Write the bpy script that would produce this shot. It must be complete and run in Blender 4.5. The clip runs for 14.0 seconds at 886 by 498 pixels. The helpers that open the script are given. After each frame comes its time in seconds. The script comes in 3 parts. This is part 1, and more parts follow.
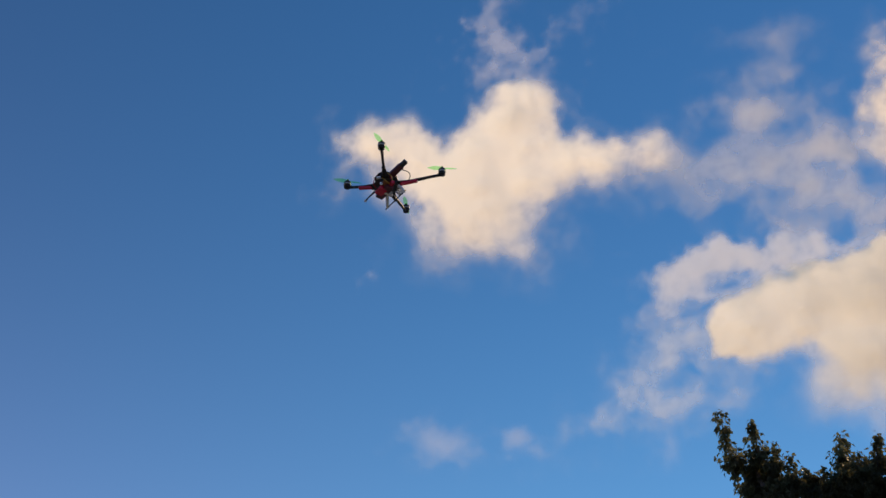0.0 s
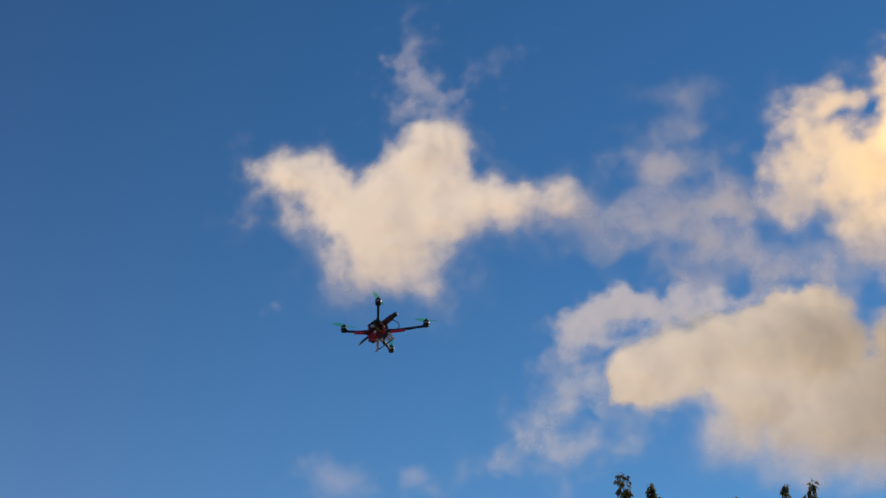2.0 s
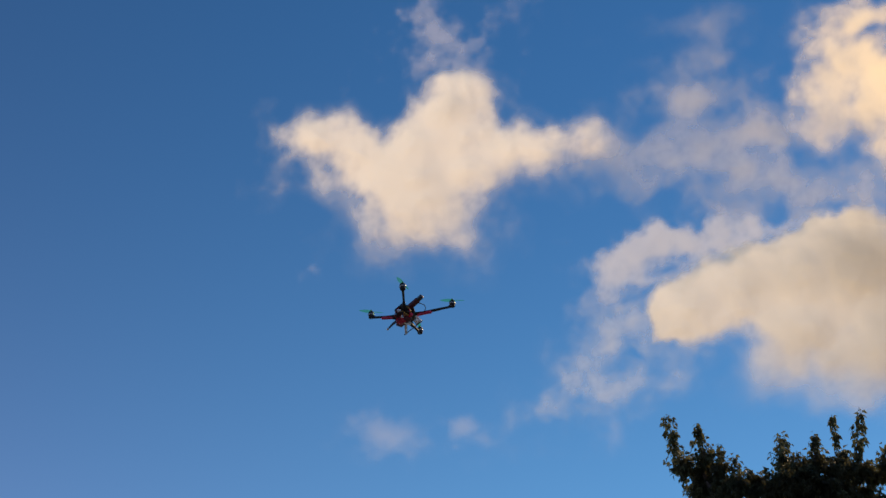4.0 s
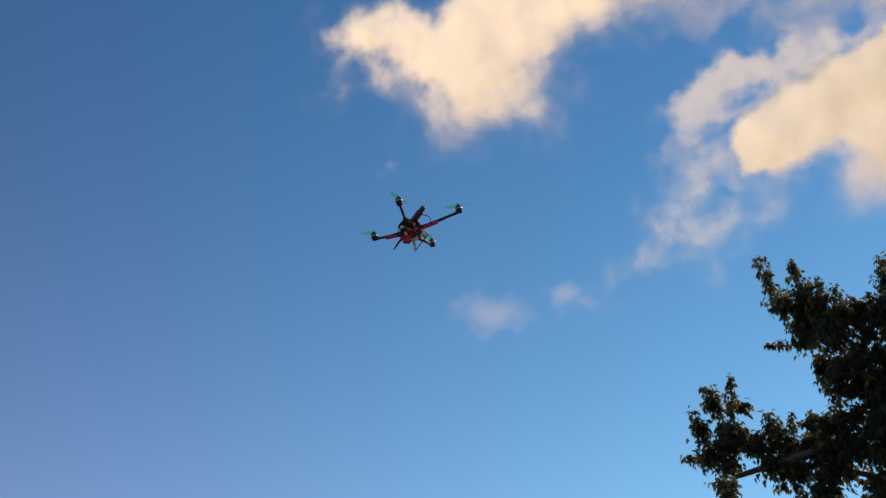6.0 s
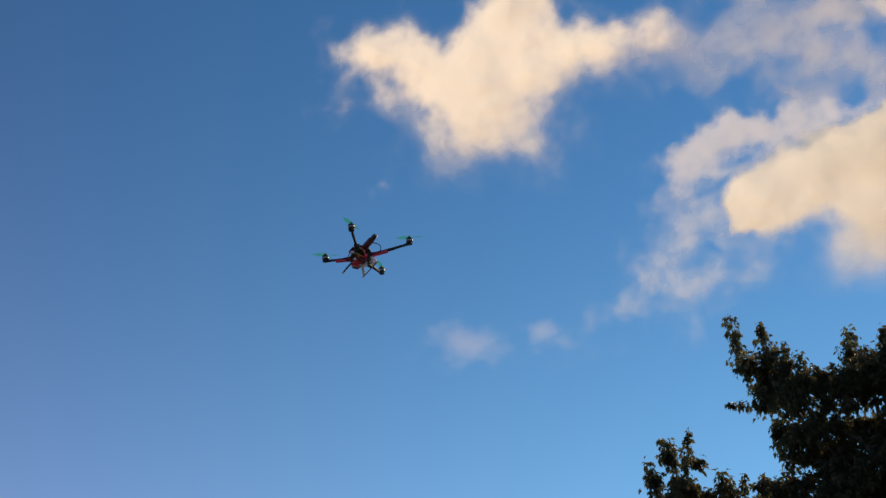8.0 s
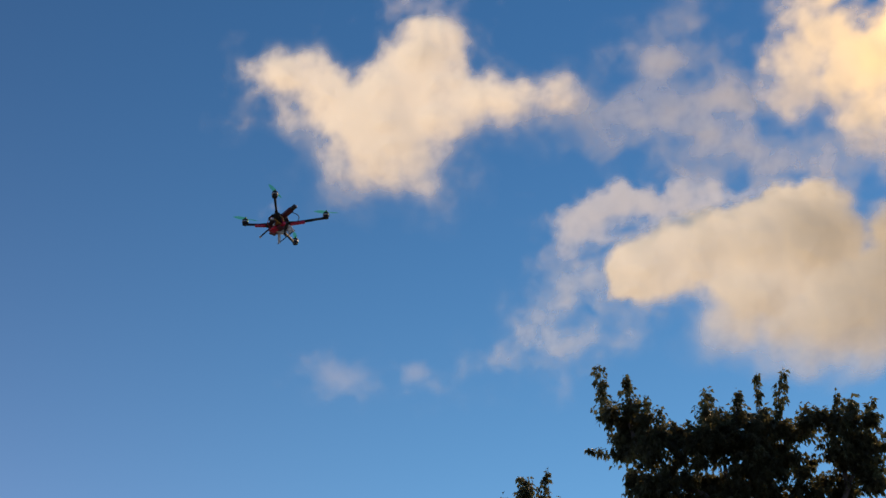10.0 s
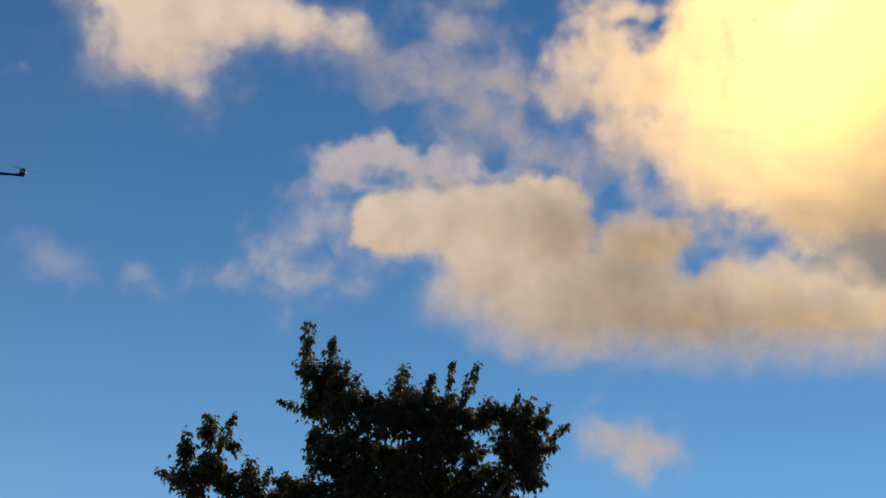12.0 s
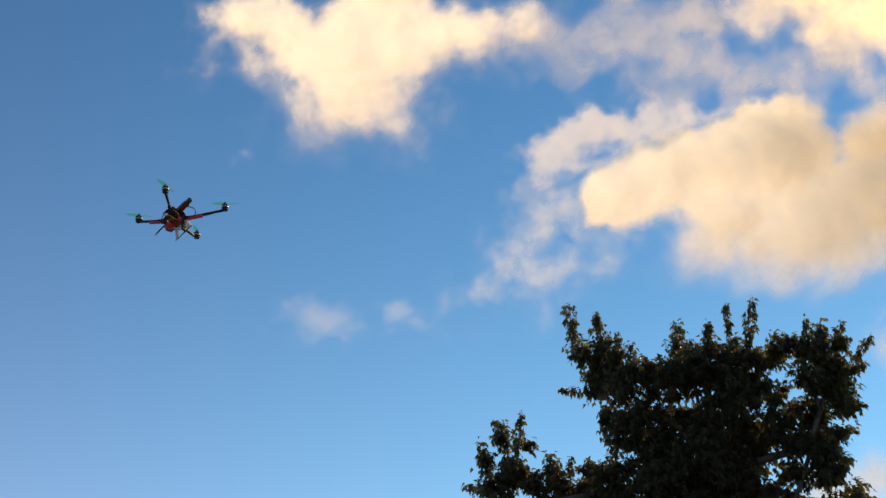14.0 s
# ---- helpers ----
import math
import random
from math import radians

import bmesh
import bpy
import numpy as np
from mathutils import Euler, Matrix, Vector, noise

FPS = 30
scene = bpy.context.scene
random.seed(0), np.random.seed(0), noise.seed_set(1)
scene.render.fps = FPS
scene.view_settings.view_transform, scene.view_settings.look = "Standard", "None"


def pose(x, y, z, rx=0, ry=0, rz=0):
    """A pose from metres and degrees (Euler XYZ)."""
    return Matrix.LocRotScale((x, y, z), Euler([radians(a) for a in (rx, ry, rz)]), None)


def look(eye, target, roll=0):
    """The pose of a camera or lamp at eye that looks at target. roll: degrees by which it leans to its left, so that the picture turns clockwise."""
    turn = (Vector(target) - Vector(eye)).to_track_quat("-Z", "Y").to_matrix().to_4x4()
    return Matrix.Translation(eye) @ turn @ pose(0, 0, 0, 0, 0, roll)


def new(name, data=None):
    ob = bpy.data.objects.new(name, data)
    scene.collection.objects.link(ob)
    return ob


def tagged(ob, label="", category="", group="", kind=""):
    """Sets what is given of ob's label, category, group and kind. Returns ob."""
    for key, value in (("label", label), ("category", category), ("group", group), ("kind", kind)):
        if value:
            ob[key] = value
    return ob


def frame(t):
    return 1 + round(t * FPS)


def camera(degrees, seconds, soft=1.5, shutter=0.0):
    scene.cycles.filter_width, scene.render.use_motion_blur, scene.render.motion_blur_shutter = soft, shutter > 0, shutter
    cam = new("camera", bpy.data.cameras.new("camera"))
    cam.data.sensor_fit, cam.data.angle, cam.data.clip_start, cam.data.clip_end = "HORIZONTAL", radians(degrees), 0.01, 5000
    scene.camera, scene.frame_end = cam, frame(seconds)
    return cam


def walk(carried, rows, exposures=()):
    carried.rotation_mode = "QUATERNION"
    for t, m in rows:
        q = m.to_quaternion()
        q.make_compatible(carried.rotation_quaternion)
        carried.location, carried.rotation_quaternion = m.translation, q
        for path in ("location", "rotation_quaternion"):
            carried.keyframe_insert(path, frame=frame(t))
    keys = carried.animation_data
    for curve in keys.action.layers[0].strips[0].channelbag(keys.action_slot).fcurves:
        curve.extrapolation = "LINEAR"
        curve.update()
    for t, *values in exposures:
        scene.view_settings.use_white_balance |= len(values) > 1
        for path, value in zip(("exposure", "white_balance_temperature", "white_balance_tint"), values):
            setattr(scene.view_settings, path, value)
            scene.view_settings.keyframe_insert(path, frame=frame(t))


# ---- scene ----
cam = camera(47.08, 14.0, soft=1.5)

# seconds, x, y, z, tilt, lean, turn
PATH = [
    (0, -0.122, 0.595, 1.547, 128.01, -0.90, 1.03),
    (0.5, -0.176, 0.349, 1.432, 127.94, -2.90, -0.75),
    (1, -0.268, 0.134, 1.429, 128.51, -2.04, -1.87),
    (1.5, -0.369, -0.106, 1.450, 132.63, 0.83, -4.10),
    (2, -0.448, -0.204, 1.478, 130.11, -0.01, -4.93),
    (4.3, -0.368, -0.284, 1.619, 127.49, 2.72, 0.26),
    (4.5, -0.315, -0.265, 1.685, 127.36, 2.94, 1.09),
    (5, -0.208, -0.193, 1.762, 124.01, 7.07, 3.53),
    (5.5, -0.140, -0.074, 1.817, 123.09, 9.06, 5.34),
    (6, -0.067, 0.035, 1.878, 121.58, 8.03, 8.95),
    (6.5, 0.016, -0.040, 1.855, 122.72, 6.28, 8.14),
    (7, 0.039, -0.047, 1.843, 124.06, 2.74, 4.52),
    (7.2, 0.051, -0.038, 1.839, 124.12, 2.36, 5.53),
    (9.3, 0.103, -0.087, 1.749, 119.42, 3.48, 1.21),
    (9.5, 0.072, -0.026, 1.626, 122.82, 1.79, -0.20),
    (10, -0.018, -0.239, 1.435, 124.41, 0.69, -4.48),
    (10.5, -0.074, -0.397, 1.427, 122.28, -2.60, -12.63),
    (11, -0.028, -0.477, 1.583, 121.58, -4.28, -17.34),
    (11.5, 0.031, -0.517, 1.724, 119.42, -4.25, -20.06),
    (12, 0.118, -0.615, 1.658, 121.24, -3.03, -23.73),
    (12.5, 0.183, -0.502, 1.611, 120.17, 2.98, -17.84),
    (13, 0.181, -0.308, 1.642, 118.84, 5.45, -13.36),
    (13.5, 0.213, -0.116, 1.773, 118.78, 5.03, -10.28),
    (14, 0.269, -0.125, 1.751, 120.85, 4.20, -3.78),
]
# seconds, stops, kelvin, tint: the lens brightens as it turns from the sun
EXPOSURES = [(0.0, 0.12, 6600, 10), (0.5, 0.14, 6500, 10), (1.0, 0.05, 6500, 10), (1.5, 0.0, 6500, 10), (2.0, -0.04, 6600, 10),
             (4.5, 0.12, 6600, 10), (5.0, 0.21, 6800, 10), (5.5, 0.22, 6800, 10), (6.0, 0.3, 7200, 9), (6.5, 0.26, 7200, 9), (7.0, 0.3, 7000, 8),
             (9.5, 0.1, 7000, 10), (10.0, 0.1, 7000, 10), (10.5, 0.05, 7000, 10), (11.0, 0.05, 7100, 11), (11.5, 0.27, 7400, 11),
             (12.0, -0.1, 6900, 11), (12.5, -0.24, 7000, 11), (13.0, 0.32, 7500, 9), (13.5, 0.47, 7600, 8), (14.0, 0.56, 7800, 8)]
walk(cam, [(t, pose(*m)) for t, *m in PATH], EXPOSURES)

# ---- light: an evening sun behind the clouds, and the sky ----
SUN_AZ, SUN_EL = 42.2, 41.0


def heading(az, el):
    a, e = radians(az), radians(el)
    return Vector((math.sin(a) * math.cos(e), math.cos(a) * math.cos(e), math.sin(e)))


world = bpy.data.worlds.new("sky")
scene.world = world
world.use_nodes = True
wn, wl = world.node_tree.nodes, world.node_tree.links
sky = wn.new("ShaderNodeTexSky")
sky.sky_type, sky.sun_disc = "NISHITA", False
sky.sun_elevation, sky.sun_rotation = radians(SUN_EL), radians(SUN_AZ)
sky.air_density, sky.dust_density, sky.ozone_density, sky.altitude = 0.75, 0.0, 4.0, 0
wn["Background"].inputs["Strength"].default_value = 1.0


def world_node(kind, **values):
    node = wn.new(kind)
    for key, value in values.items():
        setattr(node, key, value)
    return node


def blend(a, b, fac, kind="MIX"):
    """A mix of two colours, each a socket or a tuple."""
    node = world_node("ShaderNodeMix", data_type="RGBA", blend_type=kind)
    for name, v in (("Factor", fac), ("A", a), ("B", b)):
        if isinstance(v, (int, float, tuple)):
            node.inputs[name].default_value = v
        else:
            wl.new(v, node.inputs[name])
    return node.outputs["Result"]


# clear air above, deeper blue away from the sun; thin haze that thickens towards the horizon
to_sky = world_node("ShaderNodeTexCoord").outputs["Generated"]
sunward = world_node("ShaderNodeVectorMath", operation="DOT_PRODUCT")
wl.new(to_sky, sunward.inputs[0])
sunward.inputs[1].default_value = heading(SUN_AZ, SUN_EL)
turn_to = world_node("ShaderNodeMapRange", interpolation_type="SMOOTHSTEP")
turn_to.inputs["From Min"].default_value, turn_to.inputs["From Max"].default_value = 0.3, 0.95
wl.new(sunward.outputs["Value"], turn_to.inputs["Value"])
air = blend((0.0255, 0.0600, 0.0845, 1), (0.0272, 0.0695, 0.0935, 1), turn_to.outputs[0])
clear_air = blend(sky.outputs[0], air, 1.0, "MULTIPLY")
height = world_node("ShaderNodeSeparateXYZ")
wl.new(to_sky, height.inputs[0])
fall = world_node("ShaderNodeMath", operation="MULTIPLY")
fall.inputs[1].default_value = -4.5
wl.new(height.outputs["Z"], fall.inputs[0])
veil = world_node("ShaderNodeMath", operation="EXPONENT", use_clamp=True)
wl.new(fall.outputs[0], veil.inputs[0])
haze = blend((0.49, 0.60, 1.0, 1), (0.41, 0.88, 1.22, 1), turn_to.outputs[0])
wl.new(blend(clear_air, haze, veil.outputs[0]), wn["Background"].inputs["Color"])

lamp = bpy.data.lights.new("sun", "SUN")
lamp.energy, lamp.angle, lamp.color = 3.1, radians(0.53), (1.0, 0.69, 0.39)
new("sun", lamp).matrix_world = look(heading(SUN_AZ, SUN_EL) * 50, (0, 0, 0))


# ---- materials ----
def material(name):
    m = bpy.data.materials.new(name)
    m.use_nodes = True
    return m, m.node_tree.nodes, m.node_tree.links, m.node_tree.nodes["Principled BSDF"]


def surface(name, base, second, rough=0.5, metal=0.0, size=40.0, bump=0.15, depth=0.001, wear=120.0, gloss=0.5):
    """A surface whose base colour wanders to a second one at two sizes, with fine relief."""
    m, n, l, b = material(name)
    where = n.new("ShaderNodeTexCoord")
    big, small = n.new("ShaderNodeTexNoise"), n.new("ShaderNodeTexNoise")
    big.inputs["Scale"].default_value, small.inputs["Scale"].default_value = size, wear
    big.inputs["Detail"].default_value, small.inputs["Detail"].default_value = 4, 6
    both, mix = n.new("ShaderNodeMath"), n.new("ShaderNodeMix")
    both.operation, mix.data_type = "MULTIPLY_ADD", "RGBA"
    both.inputs[1].default_value, both.inputs[2].default_value = 1.6, -0.3
    l.new(where.outputs["Object"], big.inputs["Vector"])
    l.new(where.outputs["Object"], small.inputs["Vector"])
    l.new(big.outputs["Fac"], both.inputs[0])
    l.new(both.outputs[0], mix.inputs["Factor"])
    mix.inputs["A"].default_value, mix.inputs["B"].default_value = (*base, 1), (*second, 1)
    l.new(mix.outputs["Result"], b.inputs["Base Color"])
    shine = n.new("ShaderNodeMapRange")
    shine.inputs["To Min"].default_value, shine.inputs["To Max"].default_value = rough - 0.1, rough + 0.12
    l.new(small.outputs["Fac"], shine.inputs["Value"])
    l.new(shine.outputs[0], b.inputs["Roughness"])
    lift = n.new("ShaderNodeBump")
    lift.inputs["Strength"].default_value, lift.inputs["Distance"].default_value = bump, depth
    l.new(small.outputs["Fac"], lift.inputs["Height"])
    l.new(lift.outputs[0], b.inputs["Normal"])
    b.inputs["Metallic"].default_value, b.inputs["Specular IOR Level"].default_value = metal, gloss
    return m


RED = surface("red_plastic", (0.85, 0.035, 0.1), (0.5, 0.02, 0.05), 0.22, size=110)
BLACK = surface("black_plastic", (0.022, 0.021, 0.022), (0.045, 0.04, 0.038), 0.5, gloss=0.2)
CARBON = surface("carbon_plate", (0.028, 0.028, 0.03), (0.05, 0.05, 0.052), 0.35, size=90)
RING = surface("dull_steel_ring", (0.62, 0.6, 0.58), (0.45, 0.44, 0.43), 0.42, 1.0)
WHITE = surface("white_plastic", (0.86, 0.85, 0.83), (0.74, 0.73, 0.7), 0.45)
WRAP = surface("dark_red_shrink_wrap", (0.17, 0.03, 0.042), (0.08, 0.022, 0.03), 0.32)
BOARD = surface("orange_brown_circuit_board", (0.5, 0.24, 0.1), (0.3, 0.12, 0.06), 0.45, size=120)
CABLE = surface("black_cable", (0.018, 0.018, 0.02), (0.03, 0.03, 0.03), 0.5)
CABLE_RED = surface("red_cable", (0.45, 0.02, 0.02), (0.3, 0.012, 0.012), 0.45)
CABLE_GOLD = surface("yellow_cable", (0.6, 0.38, 0.08), (0.45, 0.26, 0.05), 0.45)
BARK = surface("grey_brown_bark", (0.12, 0.085, 0.06), (0.06, 0.045, 0.035), 0.85, size=3, bump=0.8, depth=0.03, wear=22)


def see_through(name, colour, glow, rough, clear=0.0):
    """Thin green plastic or leaf: light from behind comes through it."""
    m, n, l, b = material(name)
    tint, mix = n.new("ShaderNodeBsdfTranslucent"), n.new("ShaderNodeMixShader")
    ran, ramp = n.new("ShaderNodeNewGeometry"), n.new("ShaderNodeMix")
    ramp.data_type = "RGBA"
    l.new(ran.outputs["Random Per Island"], ramp.inputs["Factor"])
    ramp.inputs["A"].default_value, ramp.inputs["B"].default_value = (*colour[0], 1), (*colour[1], 1)
    l.new(ramp.outputs["Result"], b.inputs["Base Color"])
    b.inputs["Roughness"].default_value = rough
    b.inputs["Specular IOR Level"].default_value = 0.15
    tint.inputs["Color"].default_value = (*glow, 1)
    mix.inputs["Fac"].default_value = 0.3
    l.new(b.outputs[0], mix.inputs[1])
    l.new(tint.outputs[0], mix.inputs[2])
    last = mix
    if clear:
        bare, last = n.new("ShaderNodeBsdfTransparent"), n.new("ShaderNodeMixShader")
        bare.inputs["Color"].default_value = (0.7, 1.0, 0.7, 1)
        last.inputs["Fac"].default_value = clear
        l.new(mix.outputs[0], last.inputs[1])
        l.new(bare.outputs[0], last.inputs[2])
    l.new(last.outputs[0], n["Material Output"].inputs["Surface"])
    return m


PROP = see_through("clear_green_plastic", ((0.05, 0.26, 0.09), (0.07, 0.32, 0.1)), (0.1, 0.5, 0.2), 0.25, 0.955)
HUB = see_through("bright_green_plastic", ((0.2, 0.5, 0.06), (0.25, 0.55, 0.08)), (0.4, 0.85, 0.2), 0.3)
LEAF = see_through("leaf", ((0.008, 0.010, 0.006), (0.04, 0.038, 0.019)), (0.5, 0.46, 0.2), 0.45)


def cloud_material(name, most, albedo, through_light, fray=0.5):
    """Droplets: scatters light back and on, thins out to nothing where the cloud is thin."""
    m, n, l, b = material(name)
    n.remove(b)
    thick, where = n.new("ShaderNodeAttribute"), n.new("ShaderNodeTexCoord")
    thick.attribute_name = "thickness"
    fine = n.new("ShaderNodeTexNoise")
    fine.inputs["Scale"].default_value, fine.inputs["Detail"].default_value = 0.024, 3
    fine.inputs["Roughness"].default_value, fine.inputs["Distortion"].default_value = 0.5, 0.9
    l.new(where.outputs["Object"], fine.inputs["Vector"])

    def maths(kind, *values):
        node = n.new("ShaderNodeMath")
        node.operation = kind
        for k, v in enumerate(values):
            if isinstance(v, (int, float)):
                node.inputs[k].default_value = v
            else:
                l.new(v, node.inputs[k])
        return node.outputs[0]
    c = thick.outputs["Fac"]
    rim = maths("MULTIPLY", c, maths("SUBTRACT", 1.0, c))
    ragged = maths("MULTIPLY_ADD", maths("MULTIPLY", maths("SUBTRACT", fine.outputs["Fac"], 0.5), 4.0 * fray), rim, c)
    cover = n.new("ShaderNodeMapRange")
    cover.inputs["To Max"].default_value = most
    l.new(ragged, cover.inputs["Value"])
    clear, back, on = n.new("ShaderNodeBsdfTransparent"), n.new("ShaderNodeBsdfDiffuse"), n.new("ShaderNodeBsdfTranslucent")
    back.inputs["Color"].default_value = (*albedo, 1)
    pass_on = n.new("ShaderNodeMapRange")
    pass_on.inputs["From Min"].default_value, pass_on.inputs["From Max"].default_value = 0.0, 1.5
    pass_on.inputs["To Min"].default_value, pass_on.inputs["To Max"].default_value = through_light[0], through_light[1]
    # painted shade, stored per point, dims the tone let through
    shade = n.new("ShaderNodeAttribute")
    shade.attribute_name = "shade"
    l.new(shade.outputs["Fac"], pass_on.inputs["Value"])
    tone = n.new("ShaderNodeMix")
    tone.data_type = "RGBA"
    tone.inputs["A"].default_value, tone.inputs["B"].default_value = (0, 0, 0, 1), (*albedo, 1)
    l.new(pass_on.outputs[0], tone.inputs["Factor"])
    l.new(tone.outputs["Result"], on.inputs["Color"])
    out = n.new("ShaderNodeMixShader")
    half = n.new("ShaderNodeMixShader")
    half.inputs["Fac"].default_value = 0.85
    l.new(back.outputs[0], half.inputs[1])
    l.new(on.outputs[0], half.inputs[2])
    # light that goes almost straight on: the glow round the sun
    ahead = n.new("ShaderNodeBsdfRefraction")
    ahead.distribution = "GGX"
    ahead.inputs["Color"].default_value = (1.0, 0.82, 0.16, 1)
    ahead.inputs["IOR"].default_value, ahead.inputs["Roughness"].default_value = 1.2, 0.76
    glow = n.new("ShaderNodeMixShader")
    glow.inputs["Fac"].default_value = 0.034
    l.new(half.outputs[0], glow.inputs[1])
    l.new(ahead.outputs[0], glow.inputs[2])
    l.new(cover.outputs[0], out.inputs["Fac"])
    l.new(clear.outputs[0], out.inputs[1])
    l.new(glow.outputs[0], out.inputs[2])
    l.new(out.outputs[0], n["Material Output"].inputs["Surface"])
    return m


CLOUD = cloud_material("cloud", 0.98, (0.98, 0.92, 0.78), (0.79, 0.34), 0.12)
CLOUD_HEART = cloud_material("torn_cloud", 0.97, (1.0, 0.92, 0.755), (0.91, 0.66), 0.4)
CLOUD_ARM = cloud_material("cloud_fringe", 0.86, (0.92, 0.93, 0.94), (0.68, 0.45), 0.4)
CLOUD_LIT = cloud_material("sunlit_cloud", 0.95, (0.98, 0.915, 0.79), (0.74, 0.3), 0.4)
CLOUD_SOFT = cloud_material("soft_cloud", 0.8, (0.97, 0.915, 0.83), (0.64, 0.45), 0.35)
CLOUD_THIN = cloud_material("thin_cloud", 0.76, (0.89, 0.93, 0.97), (0.66, 0.5), 0.55)
# the veil lies in shade, put here into its dimmer tone
CLOUD_VEIL = cloud_material("shaded_thin_cloud", 0.76, (0.91, 0.92, 0.95), (0.56, 0.4), 0.35)
CLOUD_WISP = cloud_material("wisp_of_cloud", 0.42, (0.95, 0.93, 0.94), (0.72, 0.6), 0.6)
CLOUD_FAINT = cloud_material("faint_cloud", 0.33, (0.95, 0.94, 0.96), (0.75, 0.6), 0.5)


# ---- builders ----
def part(name, bm, mat, parent=None, label="", smooth=True, by=(0, 0, 0)):
    bmesh.ops.translate(bm, verts=bm.verts, vec=by)
    me = bpy.data.meshes.new(name)
    for f in bm.faces:
        f.smooth = smooth
    bm.to_mesh(me)
    bm.free()
    me.materials.append(mat)
    ob = new(name, me)
    ob.parent = parent
    return tagged(ob, label)


def box(bm, size, m=None, bevel=0.0):
    made = bmesh.ops.create_cube(bm, size=1.0, matrix=(m or Matrix()) @ Matrix.Diagonal((*size, 1)))["verts"]
    if bevel:
        edges = {e for v in made for e in v.link_edges}
        bmesh.ops.bevel(bm, geom=list(edges), offset=bevel, segments=2, affect="EDGES", profile=0.6)


def rod(bm, a, b, r1, r2=None, sides=10):
    a, b = Vector(a), Vector(b)
    turn = (b - a).to_track_quat("Z", "Y").to_matrix().to_4x4()
    bmesh.ops.create_cone(bm, cap_ends=True, segments=sides, radius1=r1, radius2=r1 if r2 is None else r2,
                          depth=(b - a).length, matrix=Matrix.Translation((a + b) / 2) @ turn)


def tube(bm, pts, radii, sides=8):
    """A bent, tapered tube through the points."""
    rings, side = [], None
    for i, p in enumerate(pts):
        way = (pts[min(i + 1, len(pts) - 1)] - pts[max(i - 1, 0)]).normalized()
        side = way.orthogonal().normalized() if side is None else (side - way * side.dot(way)).normalized()
        other = way.cross(side)
        rings.append([bm.verts.new(p + (side * math.cos(a) + other * math.sin(a)) * radii[i])
                      for a in (2 * math.pi * k / sides for k in range(sides))])
    for r, s in zip(rings, rings[1:]):
        for k in range(sides):
            bm.faces.new((r[k], r[(k + 1) % sides], s[(k + 1) % sides], s[k]))
    bm.faces.new(rings[0][::-1])
    bm.faces.new(rings[-1])


def bend(a, b, sag, n=8):
    """Points from a to b with a bow of size sag."""
    a, b, sag = Vector(a), Vector(b), Vector(sag)
    return [a.lerp(b, i / n) + sag * math.sin(math.pi * i / n) for i in range(n + 1)]


# ---- ground ----
bm = bmesh.new()
bmesh.ops.create_circle(bm, cap_ends=True, segments=64, radius=4000)
bmesh.ops.translate(bm, verts=bm.verts, vec=(0, 900, 0))
# unseen ground, toned pale to bounce light up onto drone and tree
GRASS = surface("dry_mown_grass", (0.15, 0.15, 0.1), (0.24, 0.22, 0.16), 0.9, size=0.4, bump=0.6, depth=0.03, wear=9)
tagged(part("ground", bm, GRASS), "unseen flat ground, pale as dry mown grass", "ground", kind="structure")


# ---- clouds ----
def lattice_noise(x, y, seed):
    """Smooth gradient noise, about -1 to 1."""
    rng = np.random.RandomState(seed)
    angle = rng.rand(256, 256) * 2 * np.pi
    gx, gy = np.cos(angle), np.sin(angle)
    x0, y0 = np.floor(x).astype(int), np.floor(y).astype(int)
    fx, fy = x - x0, y - y0
    u, v = fx * fx * fx * (fx * (fx * 6 - 15) + 10), fy * fy * fy * (fy * (fy * 6 - 15) + 10)

    def corner(i, j):
        a, b = (x0 + i) % 256, (y0 + j) % 256
        return gx[a, b] * (fx - i) + gy[a, b] * (fy - j)
    low = corner(0, 0) * (1 - u) + corner(1, 0) * u
    high = corner(0, 1) * (1 - u) + corner(1, 1) * u
    return 1.5 * (low * (1 - v) + high * v)


def billows(x, y, size, octaves, seed):
    total, gain = 0, 1.0
    for k in range(octaves):
        total = total + gain * lattice_noise(x / size + 7.3 * k, y / size - 3.1 * k, seed + k)
        size, gain = size / 2.05, gain * 0.45
    return total


MID = heading(13, 35)
RIGHT = heading(103, 0)
UP = RIGHT.cross(MID)
EYE = Vector((0, 0, 1.65))


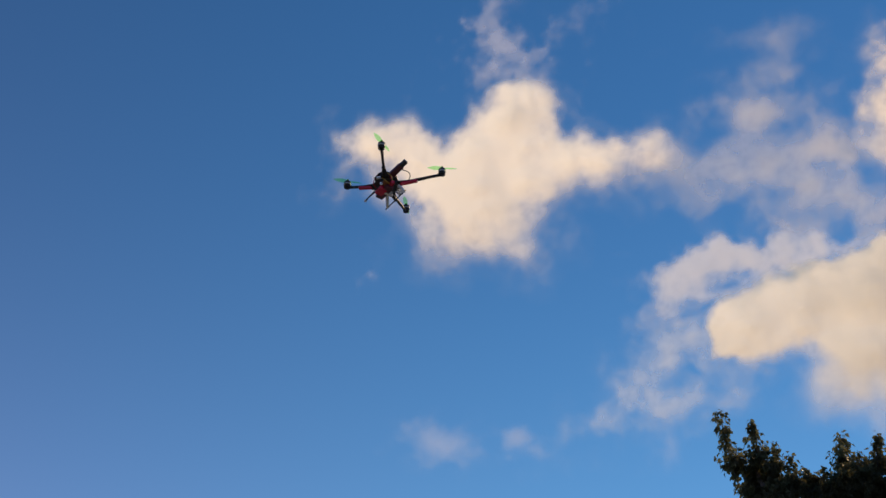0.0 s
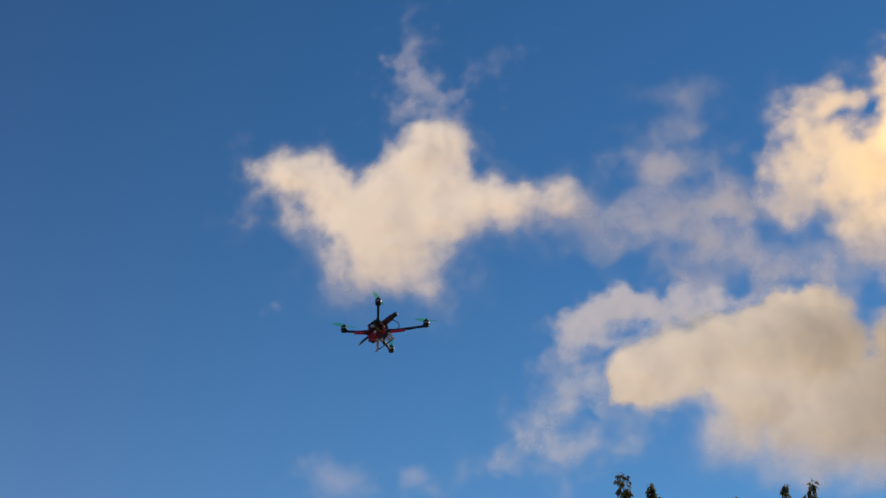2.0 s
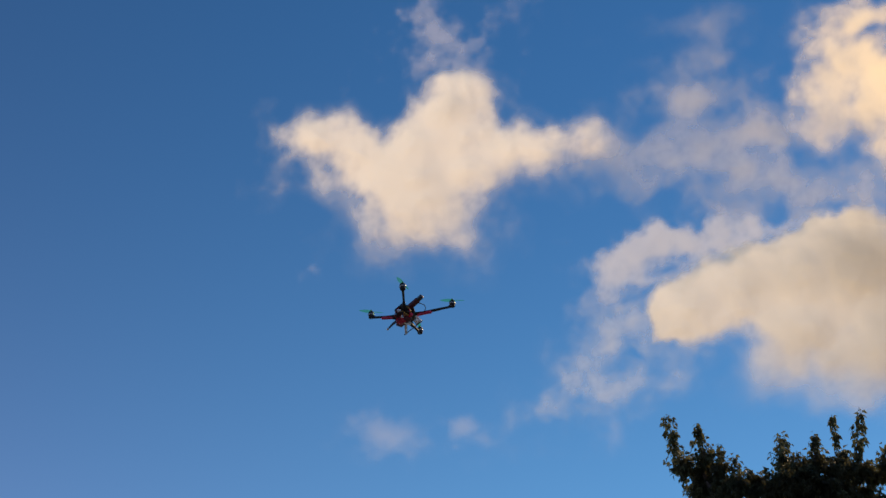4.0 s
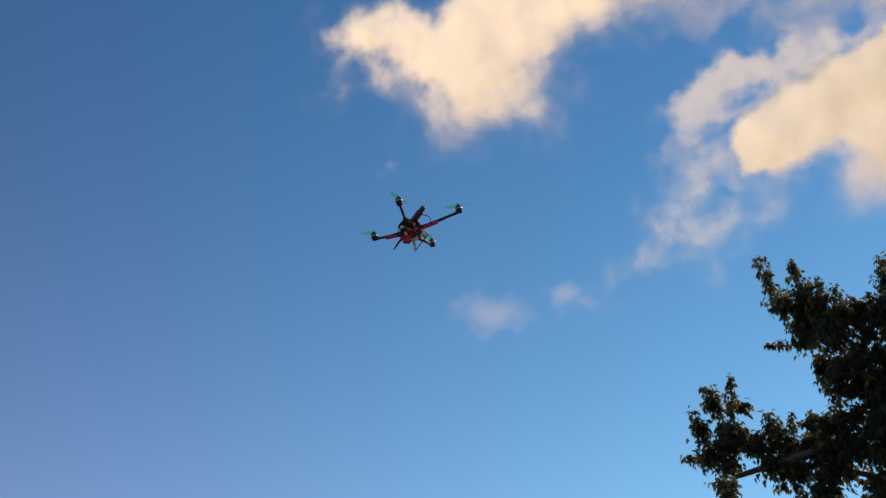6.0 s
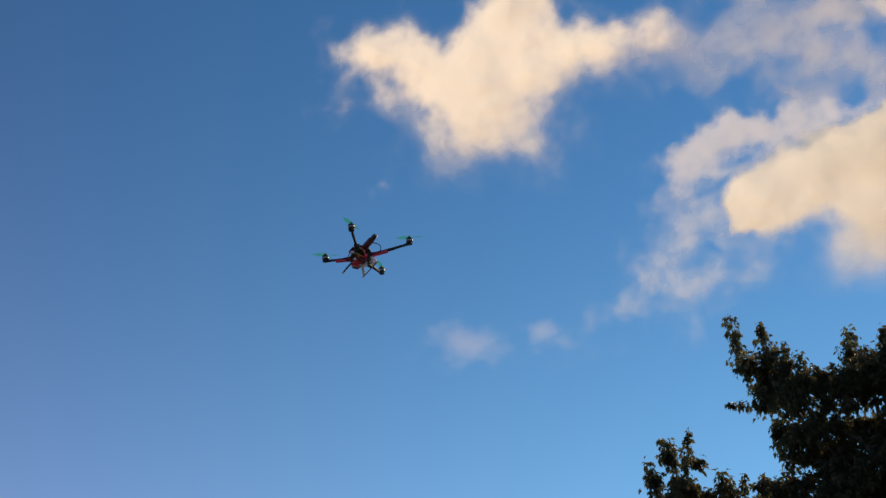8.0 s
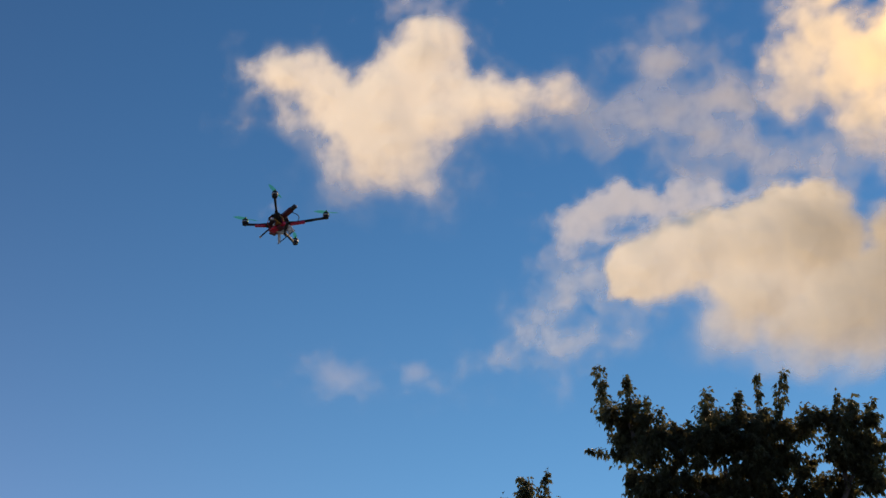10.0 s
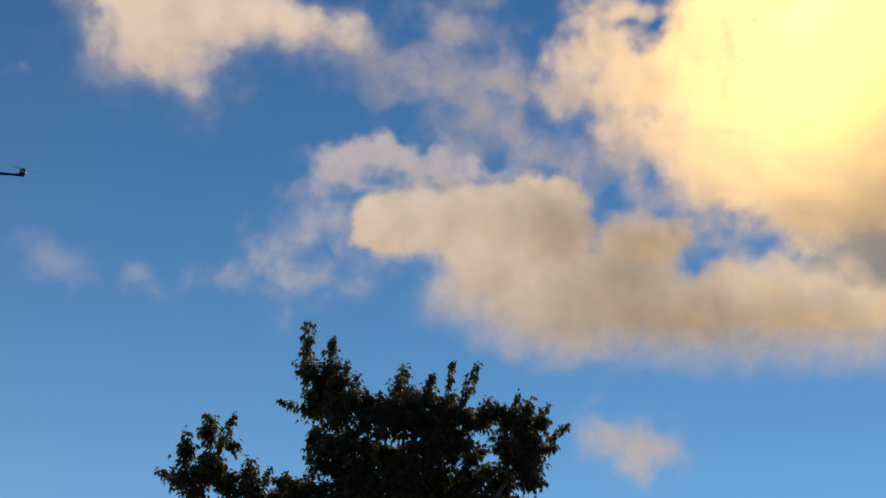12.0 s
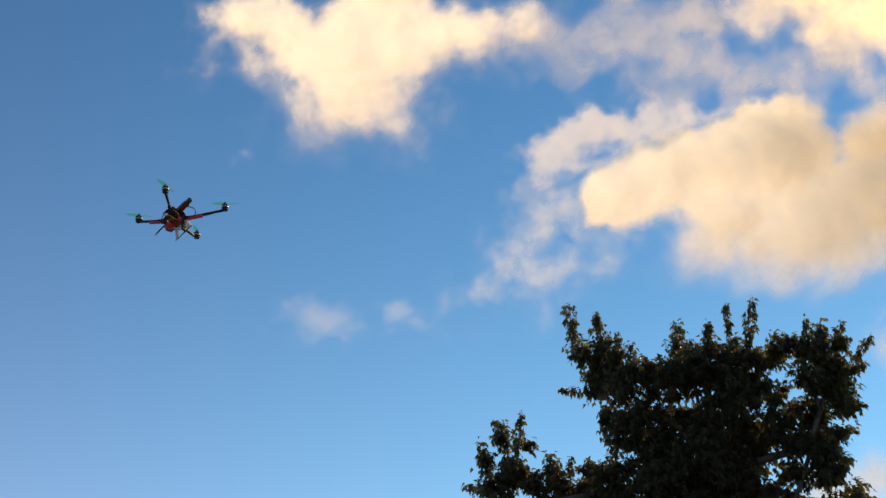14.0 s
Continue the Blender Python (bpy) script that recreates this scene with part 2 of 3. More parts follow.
def cloud(lobes, mat, label, seed, away=2000, edge=34, fray=12, grain=60, warp=11, relief=16, cell=4.0, gaps=(), shade_spots=(), keen=(), thin=(), base_soft=0.0, base_shade=0.0, halo=0.28):
    """A heap of soft lobes (right, up, half width, half height, lean, density), frayed at the rim, bulging towards the ground.
    edge: metres over which the rim fades; fray: metres by which it wanders; keen: where it is crisp; gaps: where the sky shows."""
    b = np.array(lobes, float)
    reach = b[:, 2:4].max(1) + 2.5 * edge + 30
    x = np.arange((b[:, 0] - reach).min(), (b[:, 0] + reach).max(), cell)
    y = np.arange((b[:, 1] - reach).min(), (b[:, 1] + reach).max(), cell)
    gx, gy = np.meshgrid(x, y)
    wx = gx + warp * billows(gx, gy, 75, 4, seed + 20)
    wy = gy + warp * billows(gx, gy, 75, 4, seed + 30)

    def spot(cx, cy, rx, ry, lean):
        c, s = math.cos(radians(lean)), math.sin(radians(lean))
        u, v = (wx - cx) * c + (wy - cy) * s, -(wx - cx) * s + (wy - cy) * c
        return np.exp(-(u / rx) ** 2 - (v / ry) ** 2)
    wide = np.full_like(gx, edge)
    # the base of a heap fades out more slowly than its top
    low = np.clip((np.average(b[:, 1], weights=b[:, 2]) - gy) / 110, 0, 1)
    wide = wide * (1 + base_soft * low)
    for shape in keen:
        wide = wide * (1 - 0.62 * spot(*shape))
    rim = fray * billows(gx, gy, grain, 5, seed)
    clear, inside = np.ones_like(gx), np.full_like(gx, -400.0)
    for cx, cy, rx, ry, lean, dense in b:
        c, s = math.cos(radians(lean)), math.sin(radians(lean))
        u, v = (wx - cx) * c + (wy - cy) * s, -(wx - cx) * s + (wy - cy) * c
        deep = (1 - np.sqrt((u / rx) ** 2 + (v / ry) ** 2 + 1e-6)) * min(rx, ry)
        f = np.clip((deep + rim) / (wide * 1.6) + 0.34, 0, 1)
        clear = clear * (1 - dense * f * f * (3 - 2 * f))
        # a thin veil of droplets round the rim
        g = np.clip((deep + 2.2 * rim) / (wide * 3.2) + 0.42, 0, 1)
        clear = clear * (1 - halo * dense * g * g)
        inside = np.logaddexp(inside / 14, (deep + (dense - 1) * 30) / 14) * 14
    thick = 1 - clear
    torn = billows(gx, gy, 40, 4, seed + 70)
    for shape in gaps:
        thick = thick * np.clip(1 - 0.95 * spot(*shape) * (1 + 0.4 * torn), 0, 1)
    for shape in thin:
        thick = thick * (1 - 0.4 * spot(*shape))
    # painted shade: greyer in the depth, at the base and at set spots
    shade = 0.4 * np.clip(inside / 70, 0, 1) + 0.16 * billows(gx, gy, 110, 4, seed + 50)
    shade = shade + base_shade * low
    for shape in shade_spots:
        shade = shade + 0.68 * spot(*shape)
    bulge = np.sqrt(np.clip(inside / 45 + 0.7, 0.02, 2.6)) + 0.16 * billows(gx, gy, 130, 3, seed + 9)
    keep = thick > 0.004
    cells = keep[:-1, :-1] | keep[1:, :-1] | keep[:-1, 1:] | keep[1:, 1:]
    used = np.zeros_like(keep)
    for i, j in ((0, 0), (1, 0), (0, 1), (1, 1)):
        used[i:used.shape[0] - 1 + i, j:used.shape[1] - 1 + j] |= cells
    number = np.cumsum(used.ravel()).reshape(used.shape) - 1
    k = away / 2000
    spots = (np.array(MID)[None] * (away - relief * bulge[used])[:, None]
             + np.array(RIGHT)[None] * (gx[used] * k)[:, None] + np.array(UP)[None] * (gy[used] * k)[:, None]) + np.array(EYE)
    r, c = np.nonzero(cells)
    quads = np.stack([number[r, c], number[r, c + 1], number[r + 1, c + 1], number[r + 1, c]], 1)
    me = bpy.data.meshes.new("cloud")
    me.from_pydata(spots.tolist(), [], quads.tolist())
    me.attributes.new("thickness", "FLOAT", "POINT").data.foreach_set("value", thick[used].astype(np.float32))
    me.attributes.new("shade", "FLOAT", "POINT").data.foreach_set("value", shade[used].astype(np.float32))
    me.polygons.foreach_set("use_smooth", np.ones(len(quads), bool))
    me.materials.append(mat)
    return tagged(new("cloud", me), label, "cloud", "clouds in the sky")


HEART = [(-492, 358, 94, 48, -17, 1), (-526, 378, 53, 35, -6, 0.7), (-579, 331, 35, 13, 35, 0.5), (-420, 310, 87, 51, -40, 1), (-230, 366, 82, 76, 9, 1), (-194, 397, 45, 48, -6, 1),
     (-316, 305, 119, 71, 27, 1), (-320, 248, 120, 85, -5, 1), (-218, 304, 50, 52, -6, 1), (-318, 197, 105, 75, -5, 1), (-417, 154, 35, 36, -5, 0.6), (-318, 129, 85, 29, -5, 0.45),
     (-248, 117, 27, 38, 15, 0.45), (-478, 229, 53, 21, -30, 0.28), (-503, 283, 47, 21, -39, 0.5)]
HEART_ARM = [(-136, 271, 95, 49, -5, 1), (-217, 250, 68, 57, -5, 1), (-175, 314, 36, 36, -6, 1), (-53, 258, 67, 34, -5, 0.8), (15, 267, 53, 36, 3, 0.55), (52, 247, 44, 45, -5, 0.4)]
cloud(HEART + HEART_ARM, CLOUD_HEART, "bright cream heart-shaped cloud with a long arm, in the evening sky", 3, edge=34, fray=13, relief=34, base_soft=0.9, base_shade=0.25,
      shade_spots=[(-224, 373, 39, 23, 14)])
cloud([(-258, 574, 23, 28, -26, 0.6), (-227, 524, 54, 27, -46, 0.8), (-193, 472, 39, 28, -6, 0.8), (-247, 477, 46, 25, -6, 0.6), (-122, 539, 50, 16, 22, 0.35), (-246, 630, 16, 35, -17, 0.25),
     (-270, 527, 16, 35, -6, 0.4)], CLOUD_WISP, "thin torn plume of white cloud above the heart-shaped cloud", 11, away=2020, edge=40, fray=26, grain=45, warp=18)
cloud([(243, 301, 65, 47, -6, 0.85), (219, 223, 128, 55, -5, 0.55), (339, 231, 62, 42, -6, 0.85), (284, 170, 138, 48, -5, 0.55), (97, 204, 87, 51, -5, 0.4), (215, 349, 54, 22, 10, 0.5),
     (277, 393, 26, 38, -6, 0.4), (274, 446, 54, 22, -6, 0.3), (375, 121, 126, 43, -5, 0.5), (499, 199, 46, 33, -5, 0.4), (595, 125, 61, 43, -5, 0.45), (467, 93, 93, 32, -5, 0.4),
     (179, 308, 33, 29, -6, 0.35), (315, 106, 95, 37, -5, 0.4)] + [(689, 45, 108, 41, -11, 0.4), (533, 85, 70, 57, 9, 0.3), (828, -22, 97, 35, 8, 0.35)], CLOUD_VEIL, "soft greyish veil of cloud between brighter clouds", 17, away=2060, edge=50, fray=19, warp=14,
      gaps=[(443, 166, 42, 43, -5), (402, 175, 21, 28, -5), (495, 155, 31, 22, -5)], relief=16)
cloud([(93, 36, 94, 40, 15, 0.9), (43, 1, 66, 37, 29, 0.8), (-2, -36, 37, 26, 29, 0.6), (165, 42, 69, 33, 1, 0.9), (233, 39, 68, 38, 9, 0.9), (90, -22, 55, 15, 13, 0.55),
     (-15, -60, 33, 15, 8, 0.35), (155, -7, 67, 22, 9, 0.8), (286, 30, 45, 25, 9, 0.9), (343, 33, 63, 16, 13, 0.9)], CLOUD_ARM, "soft fringe of cream cloud beside the large cloud bank", 19, away=2120, edge=34, fray=13, grain=46, halo=0.14,
      gaps=[(120, -9, 33, 14, 1), (77, -43, 44, 11, 14)], keen=[(89, 67, 122, 33, 9)], relief=16)
BANK_LEFT = [(156, -83, 85, 69, 8, 1), (136, -116, 51, 42, -12, 1), (254, -62, 137, 76, 8, 1), (368, -54, 138, 91, 8, 1), (449, -52, 116, 110, 8, 1), (488, -37, 78, 97, 8, 1),
     (360, -147, 115, 91, 8, 1), (299, -201, 50, 46, 8, 0.6), (394, -217, 105, 64, -12, 0.65), (508, -196, 153, 110, 8, 1), (292, -231, 46, 27, 8, 0.3)]
BANK_RIGHT = [(662, -46, 119, 69, 8, 1), (646, -165, 168, 107, 8, 1), (804, -167, 184, 100, 8, 1), (941, -101, 136, 83, 8, 1), (1058, -121, 189, 90, 8, 1), (1198, -53, 192, 114, 8, 1),
     (1369, 7, 196, 133, 8, 1), (621, -17, 71, 28, 23, 0.8), (544, -273, 107, 35, 0, 0.35), (952, -233, 276, 43, 7, 0.4), (1158, -180, 192, 58, 8, 0.55)]
cloud(BANK_LEFT + BANK_RIGHT, CLOUD, "large cream cloud bank with a flat base toned grey for shade", 23, away=2100, edge=26, fray=10, grain=48, base_soft=2.8, base_shade=0.3, relief=36, halo=0.0,
      gaps=[(770, -75, 41, 24, 23), (905, -23, 44, 28, 18), (830, -30, 53, 14, 8), (567, -8, 28, 27, 8), (305, 38, 16, 11, 9), (593, 42, 42, 41, 9),
     (687, 18, 48, 25, -11)],
      keen=[(103, -104, 56, 67, 8), (378, 32, 138, 27, 9)],
      shade_spots=[(469, -28, 129, 68, 3), (613, -112, 143, 93, 8), (723, -49, 145, 70, 8), (773, -195, 232, 71, 8), (1052, -158, 240, 60, 8)])
cloud([(10, -116, 75, 35, 16, 0.75), (-45, -159, 44, 26, 43, 0.6), (-81, -198, 61, 18, 36, 0.6), (-123, -228, 48, 11, 16, 0.45), (64, -144, 49, 27, -12, 0.4), (30, -222, 73, 27, 3, 0.45),
     (119, -179, 56, 18, 20, 0.4), (-6, -204, 44, 22, 8, 0.4), (-36, -225, 77, 18, 8, 0.3), (56, -94, 44, 27, 8, 0.6), (1, -175, 66, 20, 40, 0.35)], CLOUD_THIN, "ragged thin tail of cloud below the large cloud bank", 31, away=2080, edge=52, fray=15, grain=50, warp=14, halo=0.16,
      gaps=[(38, -161, 24, 8, -12)])
LIT_LEFT = [(506, 321, 70, 56, 10, 0.9), (459, 322, 35, 44, 10, 0.7), (621, 270, 130, 81, 9, 1), (725, 356, 131, 125, 10, 1), (845, 295, 207, 149, 9, 1), (1044, 362, 237, 197, 9, 1),
     (1015, 182, 237, 140, 9, 1), (808, 162, 158, 115, 9, 1), (686, 166, 107, 80, 9, 0.9), (579, 166, 47, 57, 9, 0.8), (463, 227, 69, 56, 9, 0.6), (530, 244, 70, 56, 9, 0.8),
     (1204, 187, 230, 190, 9, 1)]
LIT_HIGH = [(863, 539, 145, 113, 10, 1), (969, 627, 209, 147, 10, 1), (1125, 597, 251, 207, 10, 1), (1295, 380, 258, 236, 9, 1), (798, 79, 133, 69, 9, 0.8), (999, 62, 162, 71, 8, 0.9),
     (1176, 64, 191, 107, 8, 1), (725, 430, 59, 51, 10, 0.9)]
cloud(LIT_LEFT + LIT_HIGH + [(544, 387, 69, 51, -6, 0.9), (574, 301, 98, 37, -16, 0.8), (497, 270, 63, 33, -6, 0.6), (464, 307, 42, 29, -6, 0.5), (606, 221, 62, 65, -6, 0.8), (605, 124, 61, 43, -5, 0.5),
     (531, 196, 41, 33, -5, 0.35)], CLOUD_LIT, "towering cloud glowing yellow from the sun behind it", 41, away=2160, edge=46, fray=20, relief=14,
      gaps=[(517, 179, 21, 20, 9), (620, 378, 42, 29, 38), (567, 374, 35, 11, 10), (574, 51, 59, 68, 9), (649, 68, 52, 50, 9), (693, 22, 48, 30, -11),
     (770, -75, 41, 24, 23), (902, -24, 44, 28, 18)],
      shade_spots=[(1161, 145, 139, 202, 9), (979, 35, 250, 71, 8)], thin=[(804, 348, 110, 95, 0)])
cloud([(683, -459, 73, 43, 2, 0.9), (740, -473, 74, 42, -8, 0.9), (754, -517, 32, 31, 7, 0.6), (789, -468, 44, 31, 7, 0.5)], CLOUD_SOFT, "small lone cream cloud low in the sky", 53, edge=46, fray=14, relief=14)
cloud([(561, -703, 67, 41, -10, 0.8), (483, -734, 52, 41, -5, 0.8), (445, -784, 71, 48, -6, 0.8)], CLOUD_SOFT, "small cream cloud low behind the tree", 59, edge=40, fray=14, relief=14)
cloud([(-459, -242, 63, 33, -11, 0.5), (-449, -258, 45, 18, -4, 0.6), (-499, -235, 30, 24, -4, 0.4)], CLOUD_FAINT, "faint thin puff of cloud in the blue", 61, edge=34, fray=14, grain=45)
cloud([(-311, -252, 31, 24, 6, 0.7), (-290, -273, 29, 15, -33, 0.35)], CLOUD_FAINT, "tiny faint puff of cloud in the blue", 67, edge=26, fray=12, grain=40)
cloud([(-22, -286, 17, 26, -14, 0.5), (-37, -310, 26, 17, -4, 0.3)], CLOUD_FAINT, "faint shred of cloud below the ragged tail", 79, edge=30, fray=12, grain=40)
cloud([(613, -393, 30, 10, 58, 0.4), (596, -421, 16, 9, 7, 0.3)], CLOUD_FAINT, "faint streak of cloud above the small lone cloud", 83, edge=18, fray=8, grain=30)
cloud([(-562, 104, 11, 9, -5, 0.55), (-580, 90, 16, 7, 35, 0.15)], CLOUD_FAINT, "tiny wisp of cloud in the blue", 71, edge=12, fray=5, grain=30)


# ---- tree ----
FAR = 18.0
TREE_AZ = 20.56
TREE_WAY, TREE_SIDE = heading(TREE_AZ, 0), heading(TREE_AZ + 90, 0)


def in_tree(side, depth, z):
    return TREE_WAY * (FAR + depth) + TREE_SIDE * side + Vector((0, 0, z))


# foot (side, height), tip (side, height), half width of each leafy shoot
SHOOTS_HIGH = [(-1.81, 9.82, -1.87, 10.89, 0.18), (-1.32, 9.7, -1.33, 10.49, 0.18), (-1.14, 9.65, -0.96, 10.09, 0.08), (-0.85, 9.39, -0.8, 9.76, 0.13), (-1.47, 9, -2.3, 9.2, 0.1), (0.04, 9.37, 0.14, 10.21, 0.16),
     (0.57, 9.29, 0.71, 9.84, 0.16), (0.99, 9.37, 1.11, 10.18, 0.06), (1.25, 9.19, 1.59, 10.07, 0.13), (1.73, 9.03, 1.82, 9.34, 0.2), (2.35, 9.17, 2.38, 9.52, 0.08), (2.51, 9, 2.65, 9.48, 0.2),
     (2.79, 8.96, 3.02, 9.48, 0.07), (3.03, 8.69, 3.37, 8.92, 0.08), (2.78, 8.5, 3.16, 8.58, 0.13), (2.59, 8.19, 2.9, 8.19, 0.12), (2.37, 7.58, 2.73, 7.51, 0.12), (2.27, 7.05, 2.49, 6.84, 0.13)]
SHOOTS_LOW = [(2.24, 6.38, 2.59, 6.33, 0.14), (2.49, 6.21, 2.62, 6.01, 0.1), (-3.42, 8.21, -3.5, 8.76, 0.14), (-3.19, 7.99, -2.94, 8.64, 0.11), (-3.78, 7.82, -3.86, 8.33, 0.14), (-3.86, 7.5, -4.33, 7.59, 0.11),
     (-2.59, 7.58, -2.57, 7.84, 0.18), (-2.32, 7.59, -2.22, 7.82, 0.09), (-1.92, 7.38, -1.91, 7.71, 0.12), (-1.58, 7.41, -1.53, 7.7, 0.13), (-1.45, 7.86, -1.52, 8.46, 0.11), (-3.77, 7.11, -3.98, 7.07, 0.11),
     (-3.6, 6.96, -3.63, 6.69, 0.12), (-3.4, 8.67, -3.68, 8.86, 0.05), (0.24, 9.25, 0.32, 9.47, 0.16), (0.94, 9.14, 1.1, 9.48, 0.16), (-0.59, 9.19, -0.58, 9.49, 0.09), (1.38, 8.84, 1.47, 9.09, 0.1)]
# side, height, radius of the dense inner clumps
CLUMPS_HIGH = [(0.06, 9.57, 0.16), (0.66, 9.51, 0.16), (1.08, 9.38, 0.18), (1.36, 9.22, 0.12), (-1.35, 9.91, 0.18), (-1.77, 9.91, 0.14),
     (-0.17, 8.59, 0.11), (-0.48, 8.42, 0.09), (-0.11, 8.24, 0.13), (-0.54, 7.98, 0.23), (-0.26, 8.79, 0.12), (-0.4, 8.24, 0.1),
     (-0.61, 9, 0.13), (-0.51, 8.73, 0.1), (-0.72, 8.57, 0.12), (-0.47, 9.26, 0.18), (1.27, 9.07, 0.18), (-1.67, 9.77, 0.16),
     (-1.1, 9.59, 0.14), (-1.5, 9.57, 0.27), (-1.12, 9.39, 0.27), (-0.76, 9.19, 0.18), (-1.46, 9.14, 0.27), (-1.04, 8.91, 0.32),
     (-1.27, 8.48, 0.29), (-0.96, 8.21, 0.36), (-0.07, 8.94, 0.34), (-0.26, 9.18, 0.19), (0.28, 8.95, 0.41), (0.77, 8.93, 0.41),
     (1.12, 8.82, 0.29), (0.14, 8.09, 0.38), (0.75, 8.25, 0.53), (0.86, 7.62, 0.57), (0.04, 7.35, 0.69), (-0.69, 7.62, 0.5),
     (-0.67, 6.86, 0.64), (0.24, 6.54, 0.78), (0.79, 6.83, 0.29)]
CLUMPS_SIDE = [(-0.02, 8.38, 0.18), (-0.22, 8.39, 0.14), (-1.22, 7.91, 0.19), (-1.32, 7.43, 0.21), (-1.37, 6.9, 0.25), (1.12, 6.66, 0.12),
     (1.03, 6.41, 0.16), (2.7, 7.88, 0.18), (2.43, 6.43, 0.15), (2.41, 6.14, 0.16), (2.21, 6.11, 0.18), (1.58, 6.21, 0.23),
     (1.7, 7.82, 0.16), (1.76, 7.55, 0.15), (2.71, 8.53, 0.21), (2.65, 7.87, 0.14), (2.45, 7.46, 0.14), (2.57, 9.19, 0.18),
     (2.83, 9, 0.15), (1.79, 9.16, 0.13), (1.4, 8.47, 0.13), (1.7, 8.43, 0.12), (1.82, 8.12, 0.13), (1.51, 8.14, 0.08),
     (1.41, 6.96, 0.1), (1.35, 7.72, 0.14), (1.57, 9.03, 0.12), (2.07, 9.12, 0.14), (1.85, 9.09, 0.18), (2.23, 8.98, 0.25),
     (2.63, 8.83, 0.32), (2.16, 8.44, 0.25), (2.56, 8.31, 0.32), (2.18, 7.99, 0.27), (2.08, 7.62, 0.29), (2.07, 7.19, 0.29),
     (1.65, 7.33, 0.19), (1.63, 6.91, 0.23), (2.07, 6.82, 0.21), (2.24, 6.79, 0.16), (1.47, 6.48, 0.25), (1.21, 6.24, 0.23),
     (2.03, 6.35, 0.14), (2.42, 6.28, 0.1), (1.34, 8.62, 0.16), (1.4, 7.88, 0.14), (1.43, 7.54, 0.18)]
CLUMPS_LOW = [(-3.49, 8.45, 0.1), (-3.06, 8.28, 0.09), (-3.81, 8.01, 0.12), (-2.58, 7.65, 0.14), (-3.41, 7.91, 0.15), (-1.9, 7.51, 0.1),
     (-3.45, 7.59, 0.25), (-3.75, 7.45, 0.18), (-3.21, 7.63, 0.25), (-2.9, 7.4, 0.23), (-2.49, 7.35, 0.23), (-2.08, 7.23, 0.25),
     (-1.63, 7.24, 0.31), (-3.46, 7.2, 0.19), (-3.68, 7.02, 0.13), (-2.48, 6.82, 0.31), (-1.81, 6.73, 0.36), (-2.84, 6.99, 0.16),
     (0.29, 5.48, 0.97), (-0.93, 5.77, 0.73), (-2.22, 6.13, 0.41), (1.2, 5.61, 0.41), (-3.64, 6.69, 0.1), (-1.13, 6.25, 0.36),
     (1.7, 6.19, 0.1)]


def leaf(verts, faces, at, way, face, length):
    """One pointed leaf, folded along its rib and bowed down at the tip."""
    way = way.normalized()
    across = way.cross(face)
    if across.length < 1e-4:
        across = way.orthogonal()
    across.normalize()
    up = across.cross(way)
    w, i = length * 0.3, len(verts)
    verts.extend((at, at + way * length * 0.38 + across * w + up * w * 0.35, at + way * length * 0.45 - up * 0.02 * length,
                  at + way * length * 0.38 - across * w + up * w * 0.35, at + way * length - up * length * 0.28))
    faces.extend(((i, i + 1, i + 2), (i, i + 2, i + 3), (i + 1, i + 4, i + 2), (i + 3, i + 2, i + 4)))


def any_way(rng):
    return Vector((rng.gauss(0, 1), rng.gauss(0, 1), rng.gauss(0, 1))).normalized()


rng = random.Random(5)
tree = tagged(new("tree"), "tall broadleaf tree with dark green drooping leaves on upright shoots", "tree")
tree.location = in_tree(0.25, 0.1, 0)
bpy.context.view_layer.update()
shift = Matrix.Translation(-tree.location)


def tree_part(name, bm, mat, label=""):
    bmesh.ops.transform(bm, matrix=shift, verts=bm.verts)
    return part(name, bm, mat, tree, label)


bm = bmesh.new()
trunk_line = bend(in_tree(0.25, 0.1, -0.1), in_tree(0.4, 0.1, 9.2), (0.15, 0.06, 0), 14)
tube(bm, trunk_line, [0.23 * (1 - i / 14) ** 0.7 + 0.025 + (0.11 if i == 0 else 0.0) for i in range(15)], 14)
tree_part("trunk", bm, BARK, "grey-brown tapered trunk")

unit_verts, unit_faces = [], []
leaf(unit_verts, unit_faces, Vector((0, 0, 0)), Vector((1, 0, 0)), Vector((0, 0, 1)), 1.0)
single_leaf = bpy.data.meshes.new("leaf")
single_leaf.from_pydata(unit_verts, [], unit_faces)
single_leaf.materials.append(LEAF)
singles = 0


def foliage(name, verts, faces, parent, label):
    me = bpy.data.meshes.new(name)
    me.from_pydata([v - tree.location for v in verts], [], faces)
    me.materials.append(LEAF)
    ob = tagged(new(name, me), label, kind="stuff")
    ob.parent = parent


def lone_leaf(at, way, face, length, parent):
    """A leaf that stands clear of the others, as a piece of its own."""
    way = way.normalized()
    across = way.cross(face).normalized()
    up = across.cross(way)
    ob = new("leaf", single_leaf)
    ob.parent = parent
    ob.matrix_basis = shift @ Matrix.Translation(at) @ Matrix((way, -across, up)).transposed().to_4x4() @ Matrix.Scale(length, 4)


